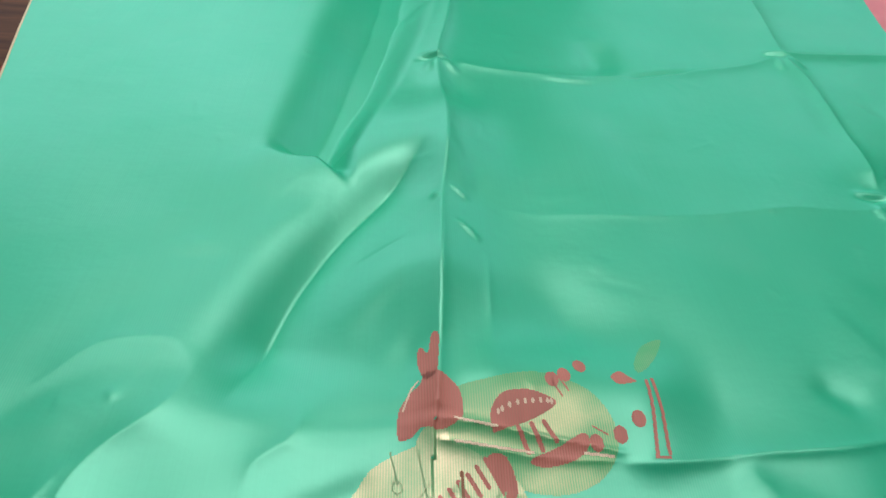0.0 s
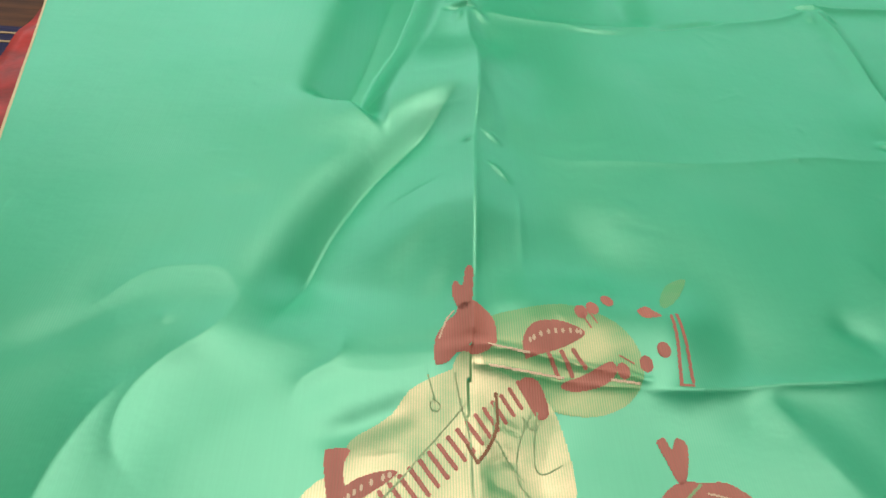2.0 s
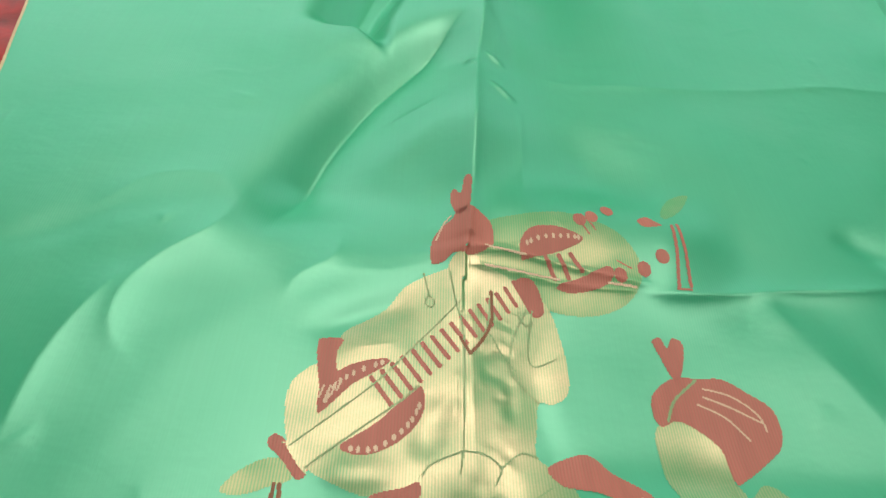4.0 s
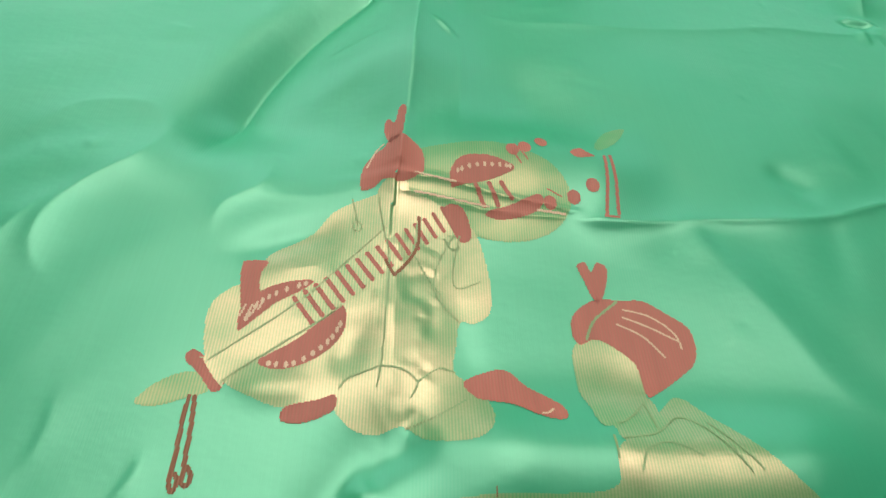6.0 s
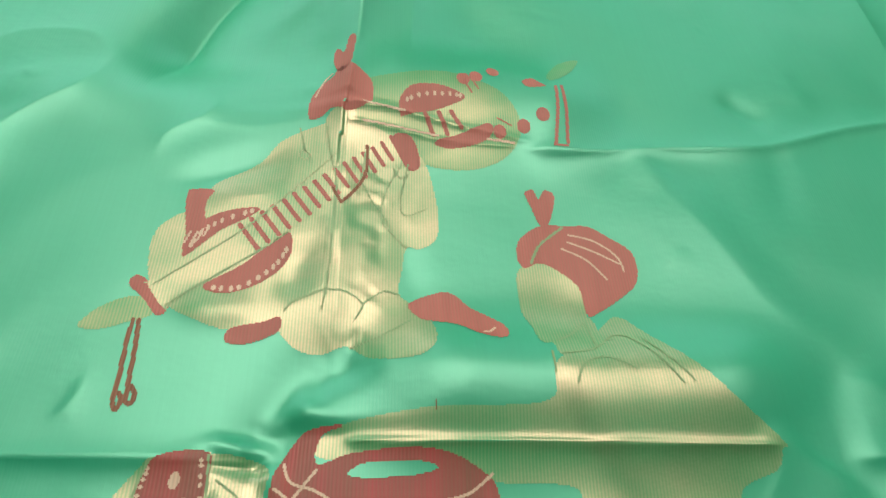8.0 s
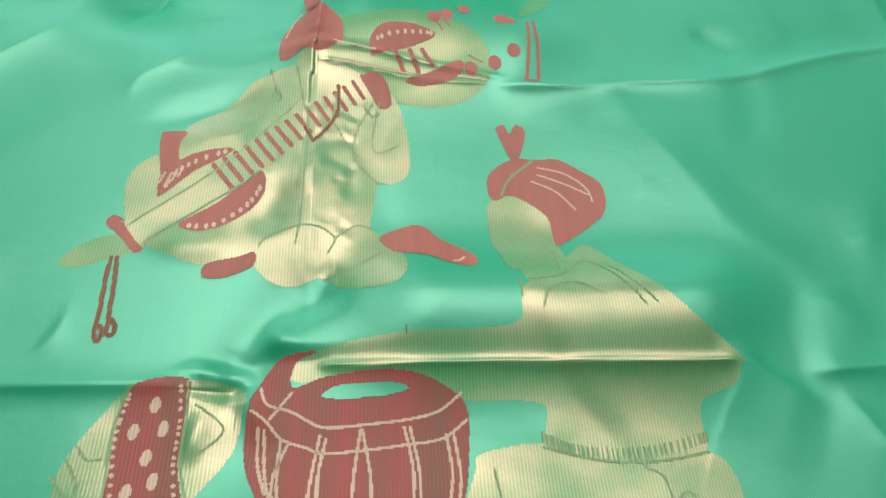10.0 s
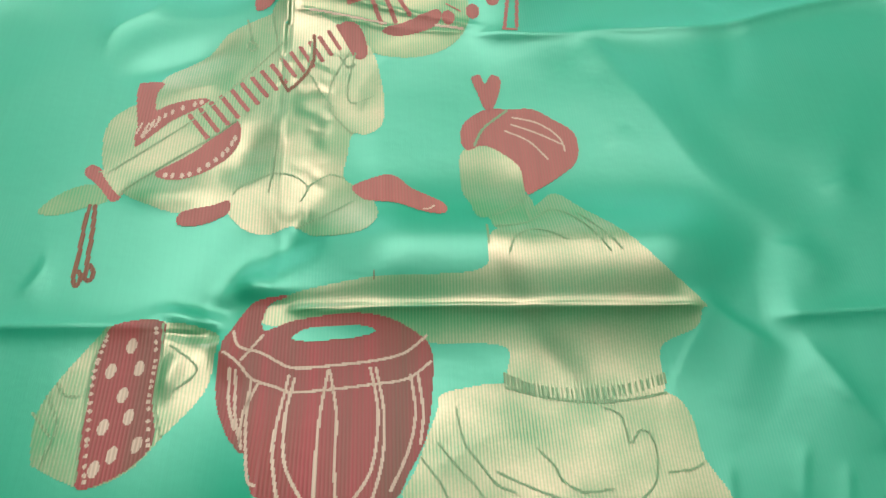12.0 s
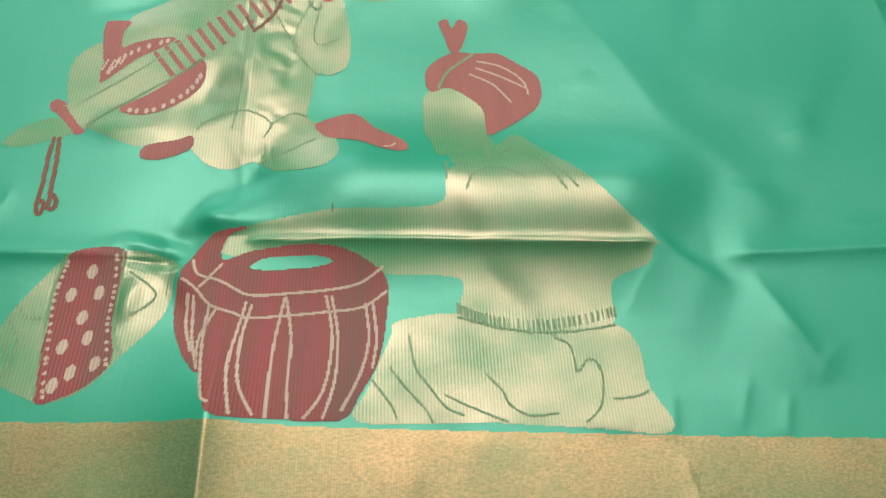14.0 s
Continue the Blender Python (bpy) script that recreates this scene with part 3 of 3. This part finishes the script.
        z += fold(px, py, [(cx - dx, cy - dy), (cx - dy / ln * bend, cy + dx / ln * bend), (cx + dx, cy + dy)], r.uniform(-2.4, 1.8), r.uniform(12, 34), r.uniform(10, 28), 0.45)
    for _ in range(60):
        cx, cy, a, ln = r.uniform(-450, 650), r.uniform(-400, 650), r.uniform(-0.4, 1.9), r.uniform(10, 40)
        dx, dy = math.cos(a) * ln, math.sin(a) * ln
        z += fold(px, py, [(cx - dx, cy - dy), (cx + dx, cy + dy)], r.uniform(-0.6, 0.6), r.uniform(5, 10), r.uniform(5, 10), 0.4)
    for _ in range(70):
        cx, cy, a, ln = r.uniform(-420, 620), r.uniform(-430, 640), r.uniform(-0.3, 2.4), r.uniform(8, 34)
        bend = r.uniform(-0.25, 0.25) * ln
        dx, dy = math.cos(a) * ln, math.sin(a) * ln
        z += fold(px, py, [(cx - dx, cy - dy), (cx - dy / ln * bend, cy + dx / ln * bend), (cx + dx, cy + dy)], r.uniform(0.35, 0.9), r.uniform(2, 4), r.uniform(5, 14), 0.45, True)
    return np.maximum(z, -31)


# the grid of the cloth, in mm
STEP = 2.0
GX = np.arange(-640, 801, STEP)
GY = np.arange(-440, 1101, STEP)
HX, HY = np.meshgrid(GX, GY)
HZ = cloth_height(HX, HY)


def surface(px, py):
    """Height on the grid's own faces, so that what is woven in lies on it."""
    i = np.clip((px - GX[0]) / STEP, 0, len(GX) - 1.001)
    j = np.clip((py - GY[0]) / STEP, 0, len(GY) - 1.001)
    a, b = i.astype(int), j.astype(int)
    u, v = i - a, j - b
    return (HZ[b, a] * (1 - u) + HZ[b, a + 1] * u) * (1 - v) + (HZ[b + 1, a] * (1 - u) + HZ[b + 1, a + 1] * u) * v


def left_edge(y):
    return -373 - 0.23 * y


def right_edge(y):
    return np.where(y > 560, 700 + 0.27 * (y - 560), 700.0)


def border_line(x):
    return -354 - 0.04 * x


def cells(name, inside, x0, x1, y0, y1, lift, mat, parent, label="", step=STEP / 2.5):
    """A patch of weave: every small cell whose middle is inside becomes a face that follows the cloth."""
    i0, i1 = math.floor((x0 - GX[0]) / step), math.ceil((x1 - GX[0]) / step)
    j0, j1 = math.floor((y0 - GY[0]) / step), math.ceil((y1 - GY[0]) / step)
    ci, cj = np.meshgrid(np.arange(i0, i1 + 1), np.arange(j0, j1 + 1))
    mask = inside(GX[0] + (ci + 0.5) * step, GY[0] + (cj + 0.5) * step)
    ii, jj = ci[mask], cj[mask]
    wide = i1 - i0 + 3
    corner = np.stack([(jj - j0 + b) * wide + (ii - i0 + a) for a, b in ((0, 0), (1, 0), (1, 1), (0, 1))], 1)
    used, faces = np.unique(corner, return_inverse=True)
    faces = faces.reshape(-1, 4)
    vx = GX[0] + (used % wide + i0) * step
    vy = GY[0] + (used // wide + j0) * step
    co = np.stack([vx, vy, surface(vx, vy) + 0.5 * lift], 1) / 1000
    me = bpy.data.meshes.new(name)
    me.vertices.add(len(co))
    me.vertices.foreach_set("co", co.astype(np.float32).ravel())
    me.loops.add(faces.size)
    me.loops.foreach_set("vertex_index", faces.astype(np.int32).ravel())
    me.polygons.add(len(faces))
    me.polygons.foreach_set("loop_start", np.arange(0, faces.size, 4, dtype=np.int32))
    me.polygons.foreach_set("loop_total", np.full(len(faces), 4, dtype=np.int32))
    me.polygons.foreach_set("use_smooth", np.ones(len(faces), dtype=bool))
    me.update(calc_edges=True)
    me.materials.append(mat)
    ob = new(name, me)
    ob.parent = parent
    if label:
        ob["label"] = label
    return ob


def in_outline(px, py, pts):
    hit = np.zeros(px.shape, bool)
    for (ax, ay), (bx, by) in zip(pts, pts[1:] + pts[:1]):
        if ay == by:
            continue
        cross = (ay > py) != (by > py)
        hit ^= cross & (px < (bx - ax) * (py - ay) / (by - ay) + ax)
    return hit


def woven(name, outline, mat, parent, lift=0.35, label="", corners=False, step=STEP / 2.5):
    pts = [tuple(p) for p in (outline if corners else curve(outline, 6, True))]
    xs, ys = [p[0] for p in pts], [p[1] for p in pts]
    return cells(name, lambda px, py: in_outline(px, py, pts), min(xs), max(xs), min(ys), max(ys), lift, mat, parent, label, step)


def stitched(name, lines, wide, mat, parent, lift=0.75, label=""):
    """Lines of stitches, wide mm across, as one part."""
    lines = [curve(k, 6) if len(k) > 2 else k for k in lines]
    xs, ys = [p[0] for k in lines for p in k], [p[1] for k in lines for p in k]

    def inside(px, py):
        hit = np.zeros(px.shape, bool)
        for k in lines:
            hit |= np.abs(along(px, py, k)[0]) < wide / 2
        return hit
    return cells(name, inside, min(xs) - wide, max(xs) + wide, min(ys) - wide, max(ys) + wide, lift, mat, parent, label, STEP / 3)


def spot(name, middle, rx, ry, mat, parent, lift=0.75, turn=0.0):
    c, s = math.cos(turn), math.sin(turn)
    pts = [(middle[0] + rx * math.cos(a) * c - ry * math.sin(a) * s, middle[1] + rx * math.cos(a) * s + ry * math.sin(a) * c)
           for a in np.linspace(0, 2 * math.pi, 20, endpoint=False)]
    return woven(name, pts, mat, parent, lift, "", True, STEP / 3)


def between(a, b, u):
    return (a[0] + (b[0] - a[0]) * u, a[1] + (b[1] - a[1]) * u)


# ---- the saree ----
saree = tagged(new("saree"), "creased mint green silk saree with woven gold and red motifs", "saree")
cells("silk_cloth", lambda x, y: (x > left_edge(y)) & (x < right_edge(y)) & (y > -438) & (y < 1098),
      -638, 798, -438, 1098, 0, SILK, saree, "creased glossy green silk", STEP)
cells("gold_border", lambda x, y: (x > left_edge(y)) & (x < right_edge(y)) & (y > -437) & (y < border_line(x)),
      -638, 798, -437, -300, 0.4, BORDER, saree, "woven gold zari border band")
cells("selvedge", lambda x, y: (x > left_edge(y) - 1) & (x < left_edge(y) + 1.6) & (y < 1098),
      -640, -260, -437, 1098, 0.45, SELVEDGE, saree, "thin cream selvedge")

lute = woven("lute_motif", BOWL, ZARI, saree, 0.3, "round gold lute body woven in zari")
sleeve = woven("sleeve_motif", SLEEVE_A, ZARI, saree, 0.4, "gold sleeve shape woven in zari")
gown = woven("gown_motif", GOWN_A, ZARI, saree, 0.5, "gold gown shape woven in zari")
gourd = woven("gourd_motif", GOURD, ZARI_SHADED, saree, 0.3, "small gold gourd woven in zari, shade of its slope in the colour")
woven("collar_motif", NECK_A, ZARI, saree, 0.28)
woven("collar_motif", NECK_B, ZARI, saree, 0.28)
woven("leaf_motif", LEAF, ZARI_FAINT, saree)
woven("leaf_motif", LEAF_B, ZARI_FAINT, saree)
woven("sprig_motif", SPRIG, RED, saree)
woven("fingerboard", BOARD, ZARI, lute, 0.6)
woven("sound_hole", HOLE_A, RED, lute, 0.6, "rose red crescent")
woven("sound_hole", HOLE_B, RED, lute, 0.6, "rose red crescent with cream stitches")
woven("bridge", BRIDGE, RED, lute, 0.5, "red bridge block")
for k in range(16):
    u = k / 15
    a, b = between(FRET_END_1[0], FRET_END_2[0], u), between(FRET_END_1[1], FRET_END_2[1], u)
    stitched("fret", [[a, b]], 3.0, RED, lute, 0.85)
for line in (SHORT_FRET_1, SHORT_FRET_2, SHORT_FRET_3):
    stitched("fret", [line], 3.4, RED, gourd, 0.7)
woven("crescent", CRESCENT_A, RED, gourd, 0.6, "rose red crescent")
woven("crescent", CRESCENT_B, RED, gourd, 0.6, "rose red crescent")
for bead in (BEAD_1, BEAD_2, BEAD_3, BEAD_4, BEAD_5, BEAD_6):
    spot("peg_dot", bead[0], 5.0, 6.5, RED, saree, 0.6)
for line, n, owner in ((STITCH_1, 11, lute), (STITCH_2, 9, lute), (STITCH_3, 9, gourd)):
    pts = curve(line, 12)
    for k in range(n):
        spot("cream_stitch", pts[round(k * (len(pts) - 1) / (n - 1))], 1.2, 2.2, CREAM, owner, 0.9)
stitched("board_line", [BOARD_LINE_1, BOARD_LINE_2], 1.15, GREEN_LINE, lute, 0.9)
stitched("tassel", [TASSEL_1, TASSEL_2, TASSEL_3, TASSEL_4], 2.6, BROWN_LINE, saree, 0.5, "brown-red tassel cords")
stitched("staff", [STAFF_1, STAFF_2, STAFF_3], 2.6, RED, saree, 0.5, "slim red peg outline")
woven("turban_motif", TURBAN_A, RED, saree, 0.65, "rose red turban shape")
woven("plume_motif", PLUME_A, RED, saree, 0.65, "rose red plume shape")
for name, line in (("red_motif", HAND_A), ("red_motif", HAND_B), ("red_motif", TOE), ("red_motif", SHIN)):
    woven(name, line, RED, saree, 0.7, "rose red tapered shape")
stitched("drape_line", [DRAPE_1, DRAPE_2, DRAPE_3, DRAPE_4, DRAPE_5, DRAPE_6, DRAPE_7, DRAPE_8, DRAPE_9, DRAPE_10], 1.15, GREEN_LINE, gown, 0.9, "thin green outline stitches")
stitched("necklace_line", [NECKLACE_1, NECKLACE_2], 2.2, BROWN_LINE, gown, 1.0, "brown stitched line")

for line in ([(-88, -130), (-86, -122)], [(-85, -133), (-82, -122)], [(-81, -128), (-79, -119)], [(-78, -125), (-76, -118)]):
    stitched("cream_stitch", [line], 1.3, CREAM, lute, 1.0)
stitched("cream_strand_and_glint", [[(-20, -4), (-17, 5), (-14, 13), (-9, 19)]], 1.3, CREAM, saree, 1.0)
stitched("cuff_line", [[(36, -64), (41, -71), (46, -68)]], 1.4, GREEN_LINE, saree, 1.0)
stitched("cream_strand_and_glint", [[(88, -191), (92, -190), (95, -187)]], 1.3, CREAM, saree, 1.0)
stitched("peg_cord", [[(89, 27), (94, 20), (98, 12)]], 1.4, RED, saree, 0.7)
stitched("button_ring", [RING_1], 1.1, GREEN_LINE, sleeve, 0.9)
stitched("loose_stitch", [TICK_1], 0.9, BROWN_LINE, saree, 0.7)
for line in (CORD_1, CORD_2):
    stitched("peg_cord", [line], 1.2, RED, saree, 0.6)
# highlights along the crease crests, painted in cream over the gourd
for line in (GLINT_1, GLINT_2, GLINT_3):
    stitched("cream_strand_and_glint", [line], 2.0, CREAM, gourd, 0.8)

tunic = woven("tunic_motif", TUNIC_B, ZARI, saree, 0.35, "gold tunic shape woven in zari")
dhoti = woven("dhoti_motif", DHOTI, ZARI, saree, 0.45, "gold draped dhoti shape woven in zari")
woven("oval_motif", OVAL_B, ZARI, saree, 0.55, "plain gold rounded shape")
turban = woven("turban_motif", TURBAN_B, RED, saree, 0.65, "rose red turban shape with cream stripes")
woven("plume_motif", PLUME_B, RED, saree, 0.65, "rose red plume shape")
for line in (TURBAN_STRIPE_1, TURBAN_STRIPE_2, TURBAN_STRIPE_3):
    stitched("cream_stripe", [line], 1.3, CREAM, turban, 0.95)
stitched("turban_band", [TURBAN_BAND_1], 1.8, GREEN_LINE, turban, 0.95)
stitched("tunic_line", [TUNIC_LINE_1, TUNIC_LINE_2, TUNIC_LINE_3, TUNIC_LINE_4, TUNIC_LINE_5, TUNIC_LINE_6], 1.15, GREEN_LINE, tunic, 0.9)
stitched("dhoti_line", [DHOTI_LINE_1, DHOTI_LINE_2, DHOTI_LINE_3, DHOTI_LINE_4, DHOTI_LINE_5, DHOTI_LINE_6, DHOTI_LINE_7], 1.2, GREEN_LINE, dhoti, 0.9)
wa, wb = curve(WAIST_1, 12), curve(WAIST_2, 12)
for k in range(36):
    u = k / 35 * (len(wa) - 1.001)
    i = int(u)
    top = between(wa[i], wa[i + 1], u - i)
    stitched("waist_tick", [[(top[0], top[1] + 2.2), (top[0], top[1] - 2.6)]], 1.25, GREEN_LINE, tunic, 0.9)
stitched("waist_line", [WAIST_2], 1.5, GREEN_LINE, dhoti, 0.9)

drum = woven("drum_motif", DRUM, DRUM_RED, saree, 0.6, "dark red kettle drum shape woven in thread")
woven("drum_eye", DRUM_EYE, SILK, drum, 0.95, "green silk oval in the drum head")
for line in (RIM_1, RIM_2, RIM_3):
    stitched("rim_line", [line], 1.5, CREAM, drum, 1.0, "stepped cream stitched line")
for line in (LACE_1, LACE_2, LACE_3, LACE_4, LACE_5, LACE_6, LACE_7, LACE_8, LACE_9, LACE_10, LACE_11, LACE_12):
    stitched("lace_line", [line], 1.6, CREAM, drum, 1.0)
side = woven("side_drum_motif", SIDE_DRUM, ZARI, saree, 0.35, "gold tilted drum shape woven in zari")
band = woven("drum_band", SIDE_BAND, DRUM_RED, side, 0.6, "dark red band with cream petals")
for line in (PETAL_1, PETAL_2, PETAL_3, PETAL_4, PETAL_5, PETAL_6, PETAL_7, PETAL_8, PETAL_9):
    spot("petal", between(line[0], line[1], 0.5), 2.5, 4.2, CREAM, side, 0.95, -0.1)
for line, n in ((DOT_ROW_1, 20), (DOT_ROW_2, 16)):
    pts = curve(line, 12)
    for k in range(n):
        spot("cream_dot", pts[round(k * (len(pts) - 1) / (n - 1))], 1.1, 1.1, CREAM, side, 0.95)
stitched("drum_line", [SIDE_LINE_1, SIDE_LINE_2, SIDE_LINE_3, SIDE_LINE_4, SIDE_LINE_5, SIDE_LINE_6, SIDE_LINE_7], 1.15, GREEN_LINE, side, 0.95)


# ---- what lies beside and under the saree ----
def cloth_piece(name, outline, mat, base, swell, seed, label, category):
    """A loose piece of thin cloth with a wavy top and some thickness."""
    pts = [tuple(p) for p in curve(outline, 5, True)]
    xs, ys = [p[0] for p in pts], [p[1] for p in pts]
    bm = bmesh.new()
    step, grid = 12.0, {}
    nx, ny = int((max(xs) - min(xs)) / step) + 1, int((max(ys) - min(ys)) / step) + 1
    for i in range(nx):
        for j in range(ny):
            cx, cy = min(xs) + (i + 0.5) * step, min(ys) + (j + 0.5) * step
            if not in_outline(np.array([cx]), np.array([cy]), pts)[0]:
                continue
            quad = []
            for a, b in ((0, 0), (1, 0), (1, 1), (0, 1)):
                key = (i + a, j + b)
                if key not in grid:
                    vx, vy = min(xs) + key[0] * step, min(ys) + key[1] * step
                    h = base - 14 + swell * float(waves(np.array([vx]), np.array([vy]), seed, 90)[0])
                    grid[key] = bm.verts.new((vx / 1000, vy / 1000, h / 1000))
                quad.append(grid[key])
            bm.faces.new(quad).smooth = True
    ob = tagged(part(name, bm, mat, None), label, category)
    thick = ob.modifiers.new("thickness", "SOLIDIFY")
    thick.thickness, thick.offset = 0.001, -1
    return ob


cloth_piece("red_cloth", [(-505, 100), (-507, 300), (-506, 490), (-480, 525), (-410, 420), (-370, 100)], RED_SILK, -6.5, 4.5, 5, "shiny red silk cloth, crumpled, under the green saree", "cloth")
cloth_piece("pink_cloth", [(620, 420), (900, 480), (960, 760), (900, 1000), (640, 900)], PINK_SILK, -6.5, 2.5, 6, "pink silk cloth lying under the green saree", "cloth")
mat = tagged(new("striped_mat"), "navy blue floor mat with cream stripes", "mat")
part("mat_field", box(-1.0, 0.30, FLOOR, -0.40, 0.473, FLOOR + 0.002, 0.0005), MAT_BLUE, mat)
for k, y in enumerate((0.33, 0.39, 0.434, 0.454)):
    part("stripe", box(-1.0, y, FLOOR + 0.0008, -0.40, y + 0.004, FLOOR + 0.0028), MAT_CREAM, mat, "thin cream stripe")
